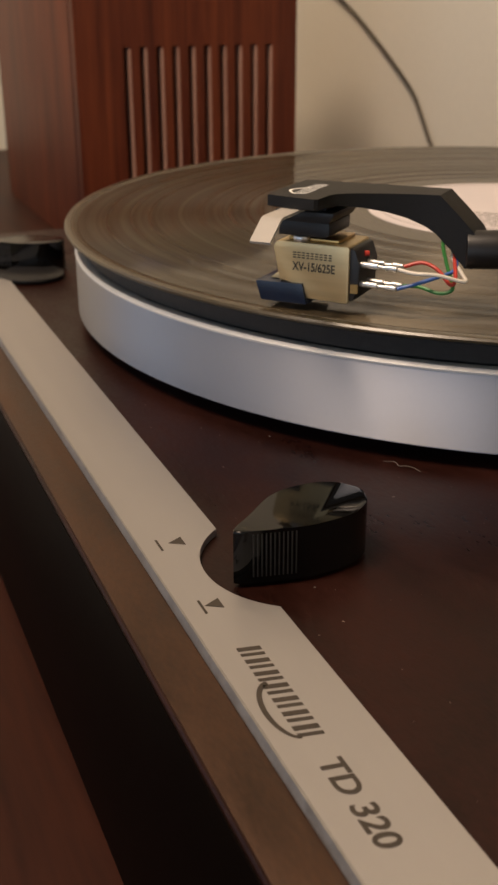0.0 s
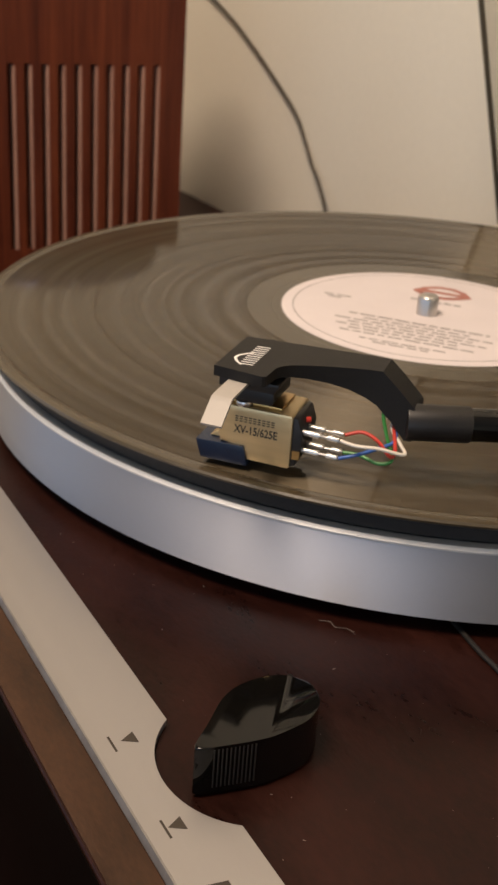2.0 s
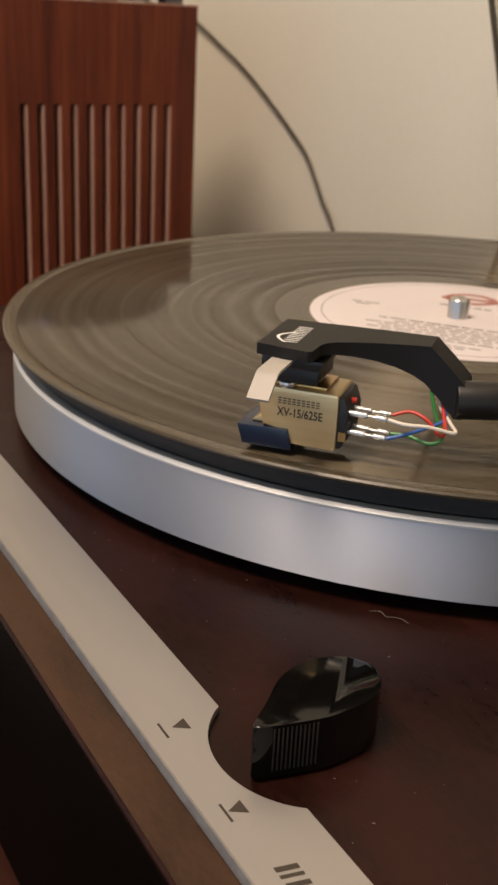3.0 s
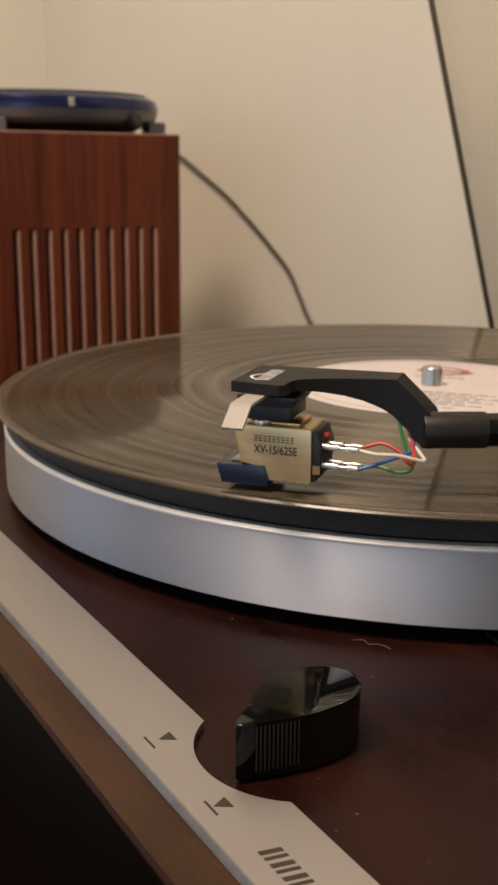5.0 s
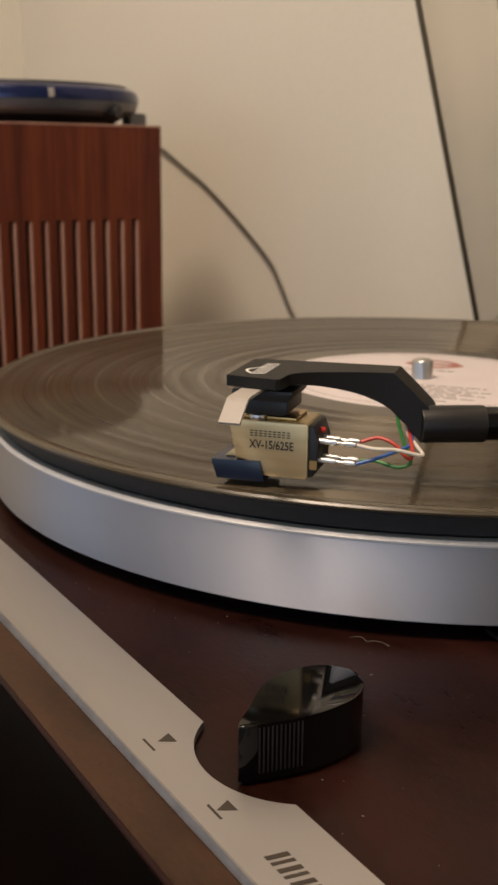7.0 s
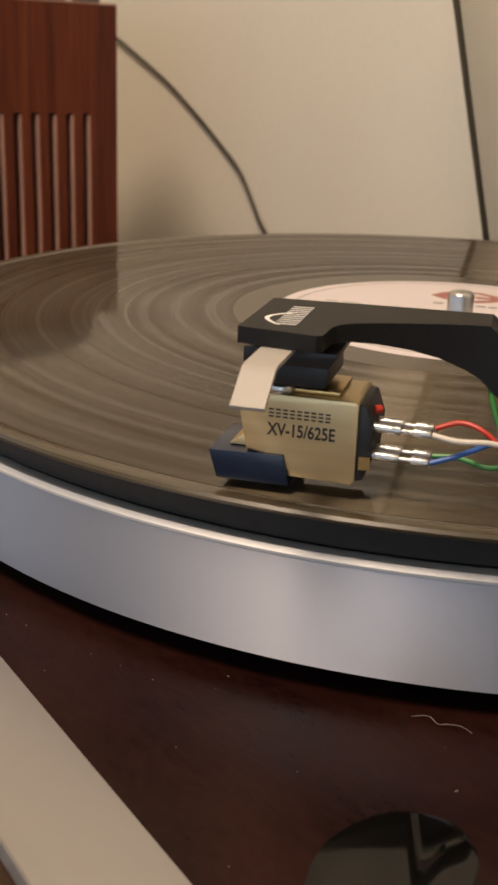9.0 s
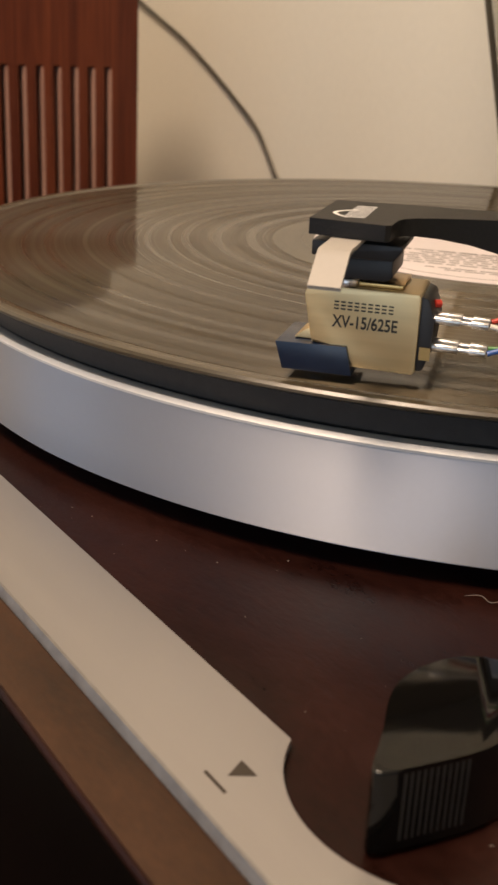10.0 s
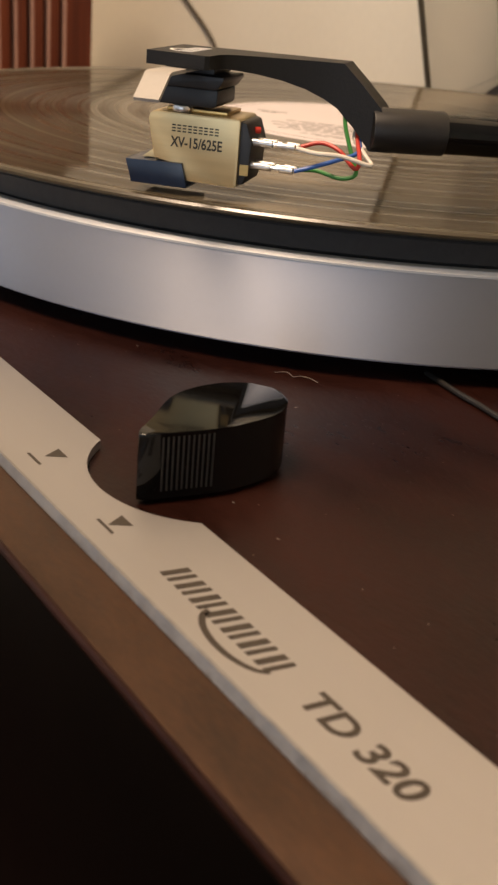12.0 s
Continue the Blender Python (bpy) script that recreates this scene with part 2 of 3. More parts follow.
def profile(outline, y0, y1, bevel=0.0):
    """An outline of (x, z) drawn out from y0 to y1."""
    bm = bmesh.new()
    a = [bm.verts.new(mm(x, y0, z)) for x, z in outline]
    b = [bm.verts.new(mm(x, y1, z)) for x, z in outline]
    n = len(outline)
    bm.faces.new(a[::-1])
    bm.faces.new(b)
    for i in range(n):
        bm.faces.new((a[i], a[(i + 1) % n], b[(i + 1) % n], b[i]))
    if bevel:
        bmesh.ops.bevel(bm, geom=bm.edges[:], offset=bevel / 1000, segments=2, affect="EDGES", profile=0.6)
    return bm


def lathe(points, steps=96, centre=(0, 0), close=True):
    """(radius, z) points turned about an upright axis."""
    bm = bmesh.new()
    rings = []
    for r, z in points:
        if r < 1e-6:
            rings.append([bm.verts.new(mm(centre[0], centre[1], z))])
        else:
            rings.append([bm.verts.new(mm(centre[0] + r * math.cos(2 * math.pi * k / steps), centre[1] + r * math.sin(2 * math.pi * k / steps), z))
                          for k in range(steps)])
    pairs = list(zip(rings, rings[1:])) + ([(rings[-1], rings[0])] if close and len(rings[0]) > 1 and len(rings[-1]) > 1 else [])
    for a, b in pairs:
        for k in range(steps):
            k2 = (k + 1) % steps
            face = [a[k % len(a)], a[k2 % len(a)], b[k2 % len(b)], b[k % len(b)]]
            face = list(dict.fromkeys(face))
            if len(face) > 2:
                bm.faces.new(face)
    return bm


def rod(a, b, r0, r1=None, steps=20, bevel=0.0):
    """A round bar from a to b."""
    r1 = r0 if r1 is None else r1
    a, b = mm(*a), mm(*b)
    d = b - a
    bm = bmesh.new()
    bmesh.ops.create_cone(bm, cap_ends=True, segments=steps, radius1=r0 / 1000, radius2=r1 / 1000, depth=d.length,
                          matrix=Matrix.Translation((a + b) / 2) @ d.to_track_quat("Z", "Y").to_matrix().to_4x4())
    if bevel:
        rim = [e for e in bm.edges if any(len(f.verts) > 4 for f in e.link_faces)]
        bmesh.ops.bevel(bm, geom=rim, offset=bevel / 1000, segments=2, affect="EDGES", profile=0.6)
    return bm


def smooth_path(points, count):
    """A soft curve through the points."""
    pts = [Vector(p) for p in points]
    pts = [2 * pts[0] - pts[1]] + pts + [2 * pts[-1] - pts[-2]]
    out = []
    for i in range(1, len(pts) - 2):
        p0, p1, p2, p3 = pts[i - 1:i + 3]
        for k in range(count):
            t = k / count
            out.append(0.5 * (2 * p1 + (p2 - p0) * t + (2 * p0 - 5 * p1 + 4 * p2 - p3) * t * t + (3 * p1 - p0 - 3 * p2 + p3) * t ** 3))
    return out + [pts[-2]]


def wire(points, radius, count=8, steps=10):
    path = [mm(*p) for p in smooth_path(points, count)]
    bm = bmesh.new()
    rings = []
    side = Vector((0.31, 0.17, 0.93))
    for i, p in enumerate(path):
        d = (path[min(i + 1, len(path) - 1)] - path[max(i - 1, 0)]).normalized()
        u = (side - d * side.dot(d)).normalized()
        side = u
        v = d.cross(u)
        rings.append([bm.verts.new(p + (u * math.cos(2 * math.pi * k / steps) + v * math.sin(2 * math.pi * k / steps)) * radius / 1000) for k in range(steps)])
    for a, b in zip(rings, rings[1:]):
        for k in range(steps):
            bm.faces.new((a[k], a[(k + 1) % steps], b[(k + 1) % steps], b[k]))
    bm.faces.new(rings[0][::-1])
    bm.faces.new(rings[-1])
    return bm


def lettering(name, text, size, m, mat, parent, width=None, shear=0.0, weight=0.0, thick=0.00008):
    """Raised lettering: its base line runs along the local x axis of the pose m, which is in metres."""
    cu = bpy.data.curves.new(name, "FONT")
    cu.body, cu.size, cu.shear, cu.offset, cu.extrude = text, size / 1000, shear, weight / 1000, thick
    tmp = new(name + "_tmp", cu)
    bpy.context.view_layer.update()
    me = bpy.data.meshes.new_from_object(tmp.evaluated_get(bpy.context.evaluated_depsgraph_get()))
    bpy.data.objects.remove(tmp)
    if width:
        xs = [v.co.x for v in me.vertices]
        k = width / 1000 / (max(xs) - min(xs))
        x0 = min(xs)
        for v in me.vertices:
            v.co.x = (v.co.x - x0) * k
    me.transform(m)
    me.materials.append(mat)
    me.name = name
    ob = new(name, me)
    ob.parent = parent
    return ob


def slab(outline, m, thick=0.15):
    """A thin flat shape, its outline in millimetres in the plane of the pose m."""
    bm = bmesh.new()
    a = [bm.verts.new(m @ Vector((x / 1000, y / 1000, 0))) for x, y in outline]
    b = [bm.verts.new(m @ Vector((x / 1000, y / 1000, thick / 1000))) for x, y in outline]
    n = len(outline)
    bm.faces.new(a[::-1])
    bm.faces.new(b)
    for i in range(n):
        bm.faces.new((a[i], a[(i + 1) % n], b[(i + 1) % n], b[i]))
    return bm


def at(x, y, z, rx=0, ry=0, rz=0):
    return pose(x / 1000, y / 1000, z / 1000 + Z0, rx, ry, rz)


# ---- the room ----
TABLE_Z = -108.0
WALL_Y, WALL_X = 240.0, -1045.0


def setting(name, bm, mat, label):
    return tagged(part(name, bm, mat, smooth=0), label, name.split("_")[0], kind="structure")


setting("wall_north", block(WALL_X, 4700, WALL_Y, WALL_Y + 120, -860, 1660), PLASTER, "cream plastered wall behind the record player")
west = bmesh.new()
SIDE_Y0, SIDE_Y1, SIDE_Z0, SIDE_Z1 = -2900.0, -900.0, -500.0, 1010.0
for y0, y1, z0, z1 in ((-3000, SIDE_Y0, -860, 1660), (SIDE_Y1, WALL_Y + 120, -860, 1660), (SIDE_Y0, SIDE_Y1, -860, SIDE_Z0), (SIDE_Y0, SIDE_Y1, SIDE_Z1, 1660)):
    bmesh.ops.create_cube(west, size=1, matrix=Matrix.LocRotScale(mm(WALL_X - 60, (y0 + y1) / 2, (z0 + z1) / 2), None, Vector((120, y1 - y0, z1 - z0)) / 1000))
setting("wall_west", west, PLASTER, "cream plastered side wall with an added window opening")
# unseen window, added round the side fill lamp
side = thing("added_window_2", "unseen white framed window, added in the side wall for a cool fill", "window", kind="structure")
for y0, y1, z0, z1 in ((SIDE_Y0, SIDE_Y0 + 50, SIDE_Z0, SIDE_Z1), (SIDE_Y1 - 50, SIDE_Y1, SIDE_Z0, SIDE_Z1), (SIDE_Y0 + 50.1, SIDE_Y1 - 50.1, SIDE_Z0, SIDE_Z0 + 50),
                       (SIDE_Y0 + 50.1, SIDE_Y1 - 50.1, SIDE_Z1 - 50, SIDE_Z1)):
    part("added_window_frame", block(WALL_X - 90, WALL_X - 50, y0, y1, z0, z1, 3), CEILING, side)
side_pane = part("pane", block(WALL_X - 77, WALL_X - 73, SIDE_Y0 + 50, SIDE_Y1 - 50, SIDE_Z0 + 50, SIDE_Z1 - 50), ACRYLIC, side)
side_pane.visible_shadow = False
WX0, WX1, WZ0, WZ1 = -860.0, 4400.0, -500.0, 1010.0
south = bmesh.new()
for x0, x1, z0, z1 in ((WALL_X - 120, WX0, -860, 1660), (WX1, 4700, -860, 1660), (WX0, WX1, -860, WZ0), (WX0, WX1, WZ1, 1660)):
    bmesh.ops.create_cube(south, size=1, matrix=Matrix.LocRotScale(mm((x0 + x1) / 2, -3060, (z0 + z1) / 2), None, Vector((x1 - x0, 120, z1 - z0)) / 1000))
setting("wall_south", south, PLASTER, "cream plastered far wall with an added window opening")
# unseen window, added to hold the cool fill lamps
window = thing("added_window_1", "unseen white framed window, added in the far wall for the cool fill", "window", kind="structure")
for x0, x1, z0, z1 in ((WX0, WX0 + 50, WZ0, WZ1), (WX1 - 50, WX1, WZ0, WZ1), (WX0 + 50.1, WX1 - 50.1, WZ0, WZ0 + 50), (WX0 + 50.1, WX1 - 50.1, WZ1 - 50, WZ1)):
    part("added_window_frame", block(x0, x1, -3080, -3040, z0, z1, 3), CEILING, window)
pane = part("pane", block(WX0 + 50, WX1 - 50, -3062, -3058, WZ0 + 50, WZ1 - 50), ACRYLIC, window)
pane.visible_shadow = False
setting("wall_east", block(4700, 4820, -3120, WALL_Y + 120, -860, 1660), PLASTER, "cream plastered wall of the room")
setting("floor", block(WALL_X - 120, 4820, -3120, WALL_Y + 120, -960, -860), FLOORING, "brown wooden floor of the room")
setting("ceiling", block(WALL_X - 120, 4820, -3120, WALL_Y + 120, 1660, 1760), CEILING, "white painted ceiling")

# the cabinet that carries everything
cabinet = thing("sideboard", "red-brown veneered sideboard under the record player", "sideboard")
part("top_board", block(-1000, 700, -252, 228, TABLE_Z - 24, TABLE_Z, 1.5), TABLE, cabinet)
part("carcass", block(-990, 690, -235, 226, -845, TABLE_Z - 24.5, 1.0), TABLE, cabinet)
part("plinth_base", block(-980, 680, -215, 220, -860, -845.2), FASCIA, cabinet)

# ---- the speaker cabinet ----
speaker = thing("speaker_cabinet", "rosewood veneered speaker cabinet with a row of vertical slots", "speaker")
SX0, SX1, SY0, SY1, STOP = -716.0, -434.0, -42.0, 117.7, 94.0
SLOTS = [(-9.0 + 11.45 * i, -4.4 + 11.45 * i) for i in range(10)]
SLOT_Z0, SLOT_Z1 = -92.0, 30.3


def slotted_panel():
    """The front board, with the slots cut right through it."""
    bm = bmesh.new()
    ys = sorted([SY0, SY1] + [v for s in SLOTS for v in s])
    zs = [TABLE_Z + 0.5, SLOT_Z0, SLOT_Z1, STOP]
    front = {(i, j): bm.verts.new(mm(SX1, y, z)) for i, y in enumerate(ys) for j, z in enumerate(zs)}
    back = {(i, j): bm.verts.new(mm(SX1 - 9, y, z)) for i, y in enumerate(ys) for j, z in enumerate(zs)}

    def hole(i, j):
        return j == 1 and i % 2 == 1 and 0 <= i < len(ys) - 1
    for i in range(len(ys) - 1):
        for j in range(3):
            if not hole(i, j):
                bm.faces.new([front[k] for k in ((i, j), (i + 1, j), (i + 1, j + 1), (i, j + 1))])
                bm.faces.new([back[k] for k in ((i, j), (i, j + 1), (i + 1, j + 1), (i + 1, j))])
    for i in range(len(ys) - 1):
        for j in range(3):
            if hole(i, j):
                loop = [(i, j), (i + 1, j), (i + 1, j + 1), (i, j + 1)]
                for a, b in zip(loop, loop[1:] + loop[:1]):
                    bm.faces.new((front[a], front[b], back[b], back[a]))
    last = len(ys) - 1
    for j in range(3):
        bm.faces.new((front[0, j], front[0, j + 1], back[0, j + 1], back[0, j]))
        bm.faces.new((front[last, j], front[last, j + 1], back[last, j + 1], back[last, j]))
    for i in range(last):
        bm.faces.new((front[i, 0], front[i + 1, 0], back[i + 1, 0], back[i, 0]))
        bm.faces.new((front[i, 3], front[i + 1, 3], back[i + 1, 3], back[i, 3]))
    return bm


grille = part("slotted_panel", slotted_panel(), SPEAKER_WOOD, speaker, smooth=0)
part("body", block(SX0, SX1 - 14, SY0 + 0.4, SY1 - 0.4, TABLE_Z, STOP - 0.4, 0.6), SPEAKER_WOOD, speaker)
part("inner_baffle", block(SX1 - 13.8, SX1 - 9.2, SY0 + 1, SY1 - 1, TABLE_Z + 1, STOP - 1), FASCIA, speaker, "black board behind the slots")
# one side of each slot is coloured pale, standing in for light on it
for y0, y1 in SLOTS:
    part("slot_edge", block(SX1 - 8.5, SX1 + 0.25, y1 - 1.0, y1 + 0.4, SLOT_Z0, SLOT_Z1 - 1.2), SLOT_EDGE, grille, "side of a slot, painted pale as if lit")
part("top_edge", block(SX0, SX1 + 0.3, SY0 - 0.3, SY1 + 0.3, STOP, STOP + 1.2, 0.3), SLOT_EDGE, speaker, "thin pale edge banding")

# portable disc player on the speaker cabinet
player = thing("portable_disc_player", "dark blue and grey portable disc player lying on the speaker cabinet", "disc player")
PC = (-514.0, 46.0)
PZ, PR = STOP + 1.2, 84.0      # the top of the speaker cabinet, the shell's radius
part("lower_shell", lathe([(0, PZ + 6.2), (PR - 11, PZ + 6.2), (PR - 3, PZ + 9.4), (PR - 1.2, PZ + 13), (PR - 0.6, PZ + 15.6), (0, PZ + 15.6)], 72, PC, False), DISC_GREY, player)
part("base", lathe([(0, PZ + 1.2), (PR - 20, PZ + 1.2), (PR - 12, PZ + 6.0), (0, PZ + 6.0)], 64, PC, False), BLACK_PLASTIC, player)
part("upper_shell", lathe([(0, PZ + 15.8), (PR - 0.3, PZ + 15.8), (PR, PZ + 19.4), (PR - 1.6, PZ + 23.6), (PR - 5.5, PZ + 26.0), (PR - 20, PZ + 27.2), (0, PZ + 27.6)], 72, PC, False), DISC_BLUE, player)
part("lid_ring", lathe([(PR - 26, PZ + 27.6), (PR - 9, PZ + 27.0), (PR - 9, PZ + 27.9), (PR - 26, PZ + 28.5)], 72, PC), DISC_GREY, player, "silver ring on the lid")
part("catch", block(PC[0] + PR - 3.0, PC[0] + PR + 0.7, PC[1] - 13, PC[1] - 9.4, PZ + 16.6, PZ + 22.6, 0.4), GREY_METAL, player)
part("headphone_jack", rod((PC[0] + 66, PC[1] + 36, PZ + 8.8), (PC[0] + 76, PC[1] + 41.5, PZ + 8.8), 4.4, bevel=0.4), BLACK_PLASTIC, player)
for dx, dy in ((58, -58), (38, 71), (-58, -50), (-50, 58)):
    part("foot", prism([(PC[0] + dx - 7, PC[1] + dy - 6.5), (PC[0] + dx + 7, PC[1] + dy - 6.5), (PC[0] + dx + 7, PC[1] + dy + 6.5), (PC[0] + dx - 7, PC[1] + dy + 6.5)], PZ, PZ + 9.5, 1.6), DISC_GREY, player)

# cable down the wall
cable = tagged(part("wall_cable", wire([(-760, 226, 98), (-712, 232, 92), (-674, 236, 83), (-626, 237, 65), (-585, 237.5, 49), (-545, 237.5, 30), (-505, 237.5, 8.5), (-473, 237, -10.5), (-455, 236, -28),
                                       (-441, 235, -43), (-424, 232, -54), (-400, 226, -76), (-384, 218, -106.2)], 1.45), WALL_CABLE), "thin black cable hanging down the cream wall", "cable")

# ---- the record player ----
deck_z, strip_z = -32.8, -31.2
PX0, PX1, PY0, PY1 = -181.0, 258.0, -182.2, 170.0
turntable = thing("record_player", "dark mahogany record player with an aluminium platter and open clear lid", "record player")
plinth = part("plinth", block(PX0, PX1, PY0, PY1, TABLE_Z + 7, deck_z, 0.8, 3), DECK, turntable, "dark mahogany lacquered plinth")
# front face in a near-black colour, far darker than the rest of the plinth
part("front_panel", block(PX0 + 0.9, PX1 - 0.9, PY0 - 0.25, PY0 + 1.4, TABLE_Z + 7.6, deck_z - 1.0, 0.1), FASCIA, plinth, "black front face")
for fx in (PX0 + 40, PX1 - 40):
    for fy in (PY0 + 40, PY1 - 40):
        part("foot", lathe([(0, TABLE_Z), (17, TABLE_Z), (18, TABLE_Z + 1), (18, TABLE_Z + 6.9), (0, TABLE_Z + 6.9)], 32, (fx, fy), False), RUBBER, turntable)

# trim strip with a round bite for each knob
STRIP_B, STRIP_F = -155.5, -171.7


def bite(cx):
    """The round bite round a knob, from left to right."""
    cy, r = -143.9, 19.6
    a0 = math.acos(15.8 / r)
    return [(cx - r * math.cos(a0 + (math.pi - 2 * a0) * k / 28), cy - r * math.sin(a0 + (math.pi - 2 * a0) * k / 28)) for k in range(29)]


KNOB_X, SPEED_X = 139.1, -108.0
outline = [(PX0 + 6, STRIP_F), (225.0, STRIP_F), (223.4, STRIP_B)] + bite(KNOB_X)[::-1] + bite(SPEED_X)[::-1] + [(PX0 + 6, STRIP_B)]
strip = part("trim_strip", prism(outline, deck_z + 0.05, strip_z), ALU_STRIP, turntable, "champagne anodised aluminium strip", smooth=0)
edge = block(PX0 + 6, 224.9, STRIP_F - 0.95, STRIP_F - 0.02, deck_z + 0.05, strip_z - 0.05)
for v in edge.verts:
    if v.co.z > mm(0, 0, deck_z + 0.8).z and v.co.y < (STRIP_F - 0.7) / 1000:
        v.co.y += 0.0006
part("strip_edge", edge, ALU_EDGE, strip, "bright worn sloping front edge", smooth=0)
# thin flat band in front of the strip, browner than the deck
part("front_band", block(PX0 + 0.9, PX1 - 0.9, PY0 + 0.7, STRIP_F - 1.1, deck_z - 0.2, deck_z + 0.15, 0.1), FRONT_BAND, plinth, "browner lacquered band along the front of the deck")
flat = at(0, 0, strip_z + 0.02)
for x0, gap in ((123.3, 1.6), (147.6, 0.2), (-123.8, 1.6), (-99.5, 0.2)):
    part("mark_bar", slab([(x0, -168.4), (x0 + 4.6, -168.4), (x0 + 4.6, -167.95), (x0, -167.95)], flat, 0.06), INK, strip, "printed bar", 0)
    b = -167.85 + gap
    part("mark_triangle", slab([(x0 + 2.1, b), (x0 + 3.9, b + 3.0), (x0 + 0.5, b + 3.0)], flat, 0.06), INK, strip, "printed triangle", 0)
# maker's mark as plain slanted strokes over a swoosh
for k in range(14):
    xs, lean, w = 164.0 + 1.82 * k, 0.7, (1.05, 0.75)[k % 2]
    part("mark_stroke", slab([(xs, -167.5), (xs + w, -167.5), (xs + w + lean, -163.6), (xs + lean, -163.6)], flat, 0.06), INK, strip, "plain printed stroke", 0)
turns = [math.pi * (1.0 + 0.95 * k / 28) for k in range(29)]
outer = [(181.6 + 7.4 * math.cos(a), -166.6 + 3.5 * math.sin(a)) for a in turns]
inner = [(181.9 + 6.7 * math.cos(a), -166.5 + 2.8 * math.sin(a)) for a in turns]
part("mark_swoosh", slab(outer + inner[::-1], flat, 0.06), INK, strip, "plain printed swoosh", 0)
lettering("model_lettering", "TD 320", 5.2, at(194.4, -167.4, strip_z + 0.05), INK, strip, width=18.2, shear=0.12, weight=0.1, thick=0.00004)

# clear rail along the end of the deck
part("clear_rail", block(226.0, 232.6, -168.8, 150, deck_z + 0.05, -29.4, 0.5), ACRYLIC, turntable, "clear acrylic rail on the deck")

# platter
platter = part("platter", lathe([(20, -28.6), (146.4, -28.9), (147.6, -28.2), (147.6, -9.9), (147.2, -9.4), (139, -9.4), (20, -9.6)], 192), ALU_RIM, turntable, "turned aluminium platter")
part("platter_lip", lathe([(146.4, -10.0), (147.7, -9.9), (147.75, -9.4), (147.0, -8.65), (144.6, -8.7), (144.6, -9.3)], 192), ALU_LIP, platter, "bright turned lip")
part("mat", lathe([(4, -8.9), (144.0, -8.8), (145.2, -7.9), (145.8, -3.8), (145.2, -2.8), (142, -2.6), (4, -2.6)], 192), RUBBER, platter, "thick black rubber mat")
part("hub", lathe([(20, -34), (60, -34), (60, -28.7), (20, -28.7)], 64), BLACK_PLASTIC, platter)
part("spindle", lathe([(0, -8), (3.6, -8), (3.6, 4.6), (3.3, 5.3), (2.6, 5.8), (0, 5.9)], 32, (0, 0), False), STEEL, platter, "polished steel spindle")


# knobs
def knob(cx, turn, name, label):
    """A leaf-shaped lever knob, flat-topped, ribbed along its grip."""
    c = Vector((cx - 1.1, -139.3))
    leaf = [(5.3, -20.4), (4.5, -20.1), (0.4, -15.2), (-5.2, -9.0), (-7.5, -3.2), (-7.2, 3.6), (-3.6, 8.2), (2.2, 8.4), (6.9, 3.6), (8.4, -3.6), (8.3, -9.0), (6.2, -19.4)]
    ro = Matrix.Rotation(radians(turn), 2)
    soft = [Vector((p.x, p.y)) for p in smooth_path([(x, y, 0) for x, y in leaf[1:]], 5)]
    pts = [c + ro @ p for p in [Vector(leaf[0])] + soft]
    ob = part(name, prism([tuple(p) for p in pts], deck_z + 0.9, -21.2, 0.45, 3), GLOSS_BLACK, turntable, label, 40)
    a, b = c + ro @ Vector((8.15, -9.2)), c + ro @ Vector((6.55, -17.0))
    d = (b - a).normalized()
    n = Vector((-d.y, d.x))
    length = (b - a).length
    for k in range(11):
        p = a + d * (length * k / 10) + n * 0.05
        q = [p - d * 0.24 - n * 0.5, p + d * 0.24 - n * 0.5, p + d * 0.12 + n * 0.26, p - d * 0.12 + n * 0.26]
        part("rib", prism([tuple(v) for v in q], deck_z + 2.2, -21.9), RIB, ob, smooth=0)
    part("shaft", lathe([(0, deck_z), (6, deck_z), (6, deck_z + 1.2), (0, deck_z + 1.2)], 24, tuple(c), False), BLACK_PLASTIC, ob)
    return ob


knob(KNOB_X, 0.0, "lift_knob", "gloss black teardrop lift knob")
knob(SPEED_X, -35.0, "speed_knob", "gloss black teardrop speed knob")
part("knob_plate", lathe([(0, deck_z), (11, deck_z), (12, deck_z + 0.8), (12, deck_z + 1.8), (10.5, deck_z + 2.6), (0, deck_z + 2.6)], 40, (-97, -146), False), BLACK_PLASTIC, turntable, "low black disc")

# lid, open at about seventy degrees on its hinges
LID = at(0, 181, -20, 18.0)      # local z runs up the lid, local y behind it
LX0, LX1, LH, LD, TH = -166.0, 248.0, 335.0, 56.0, 3.2
lid = part("lid", block(LX0, LX1, LD - TH, LD, -108, LH - 108, 0.8), SMOKY, turntable, "lightly smoked acrylic lid, standing open")


def lid_panel(name, x0, x1, y0, y1, z0, z1, mat, label, bevel=0.5):
    bm = block(x0, x1, y0, y1, z0 - 108, z1 - 108, bevel)
    bmesh.ops.transform(bm, matrix=LID, verts=bm.verts)
    ob = part(name, bm, mat, lid, label)
    return ob


lid.data.transform(LID)
lid_panel("side_wall", LX0, LX0 + 1.6, 1.3, LD - TH - 0.02, 0, LH, SMOKY, "clear side wall of the lid")
lid_panel("side_wall", LX1 - TH, LX1, 1.3, LD - TH - 0.02, 0, LH, SMOKY, "clear side wall of the lid")
lid_panel("rear_wall", LX0 + TH + 0.02, LX1 - TH - 0.02, 0, LD - TH - 0.02, 0.5, TH, SMOKY, "clear rear wall of the lid")
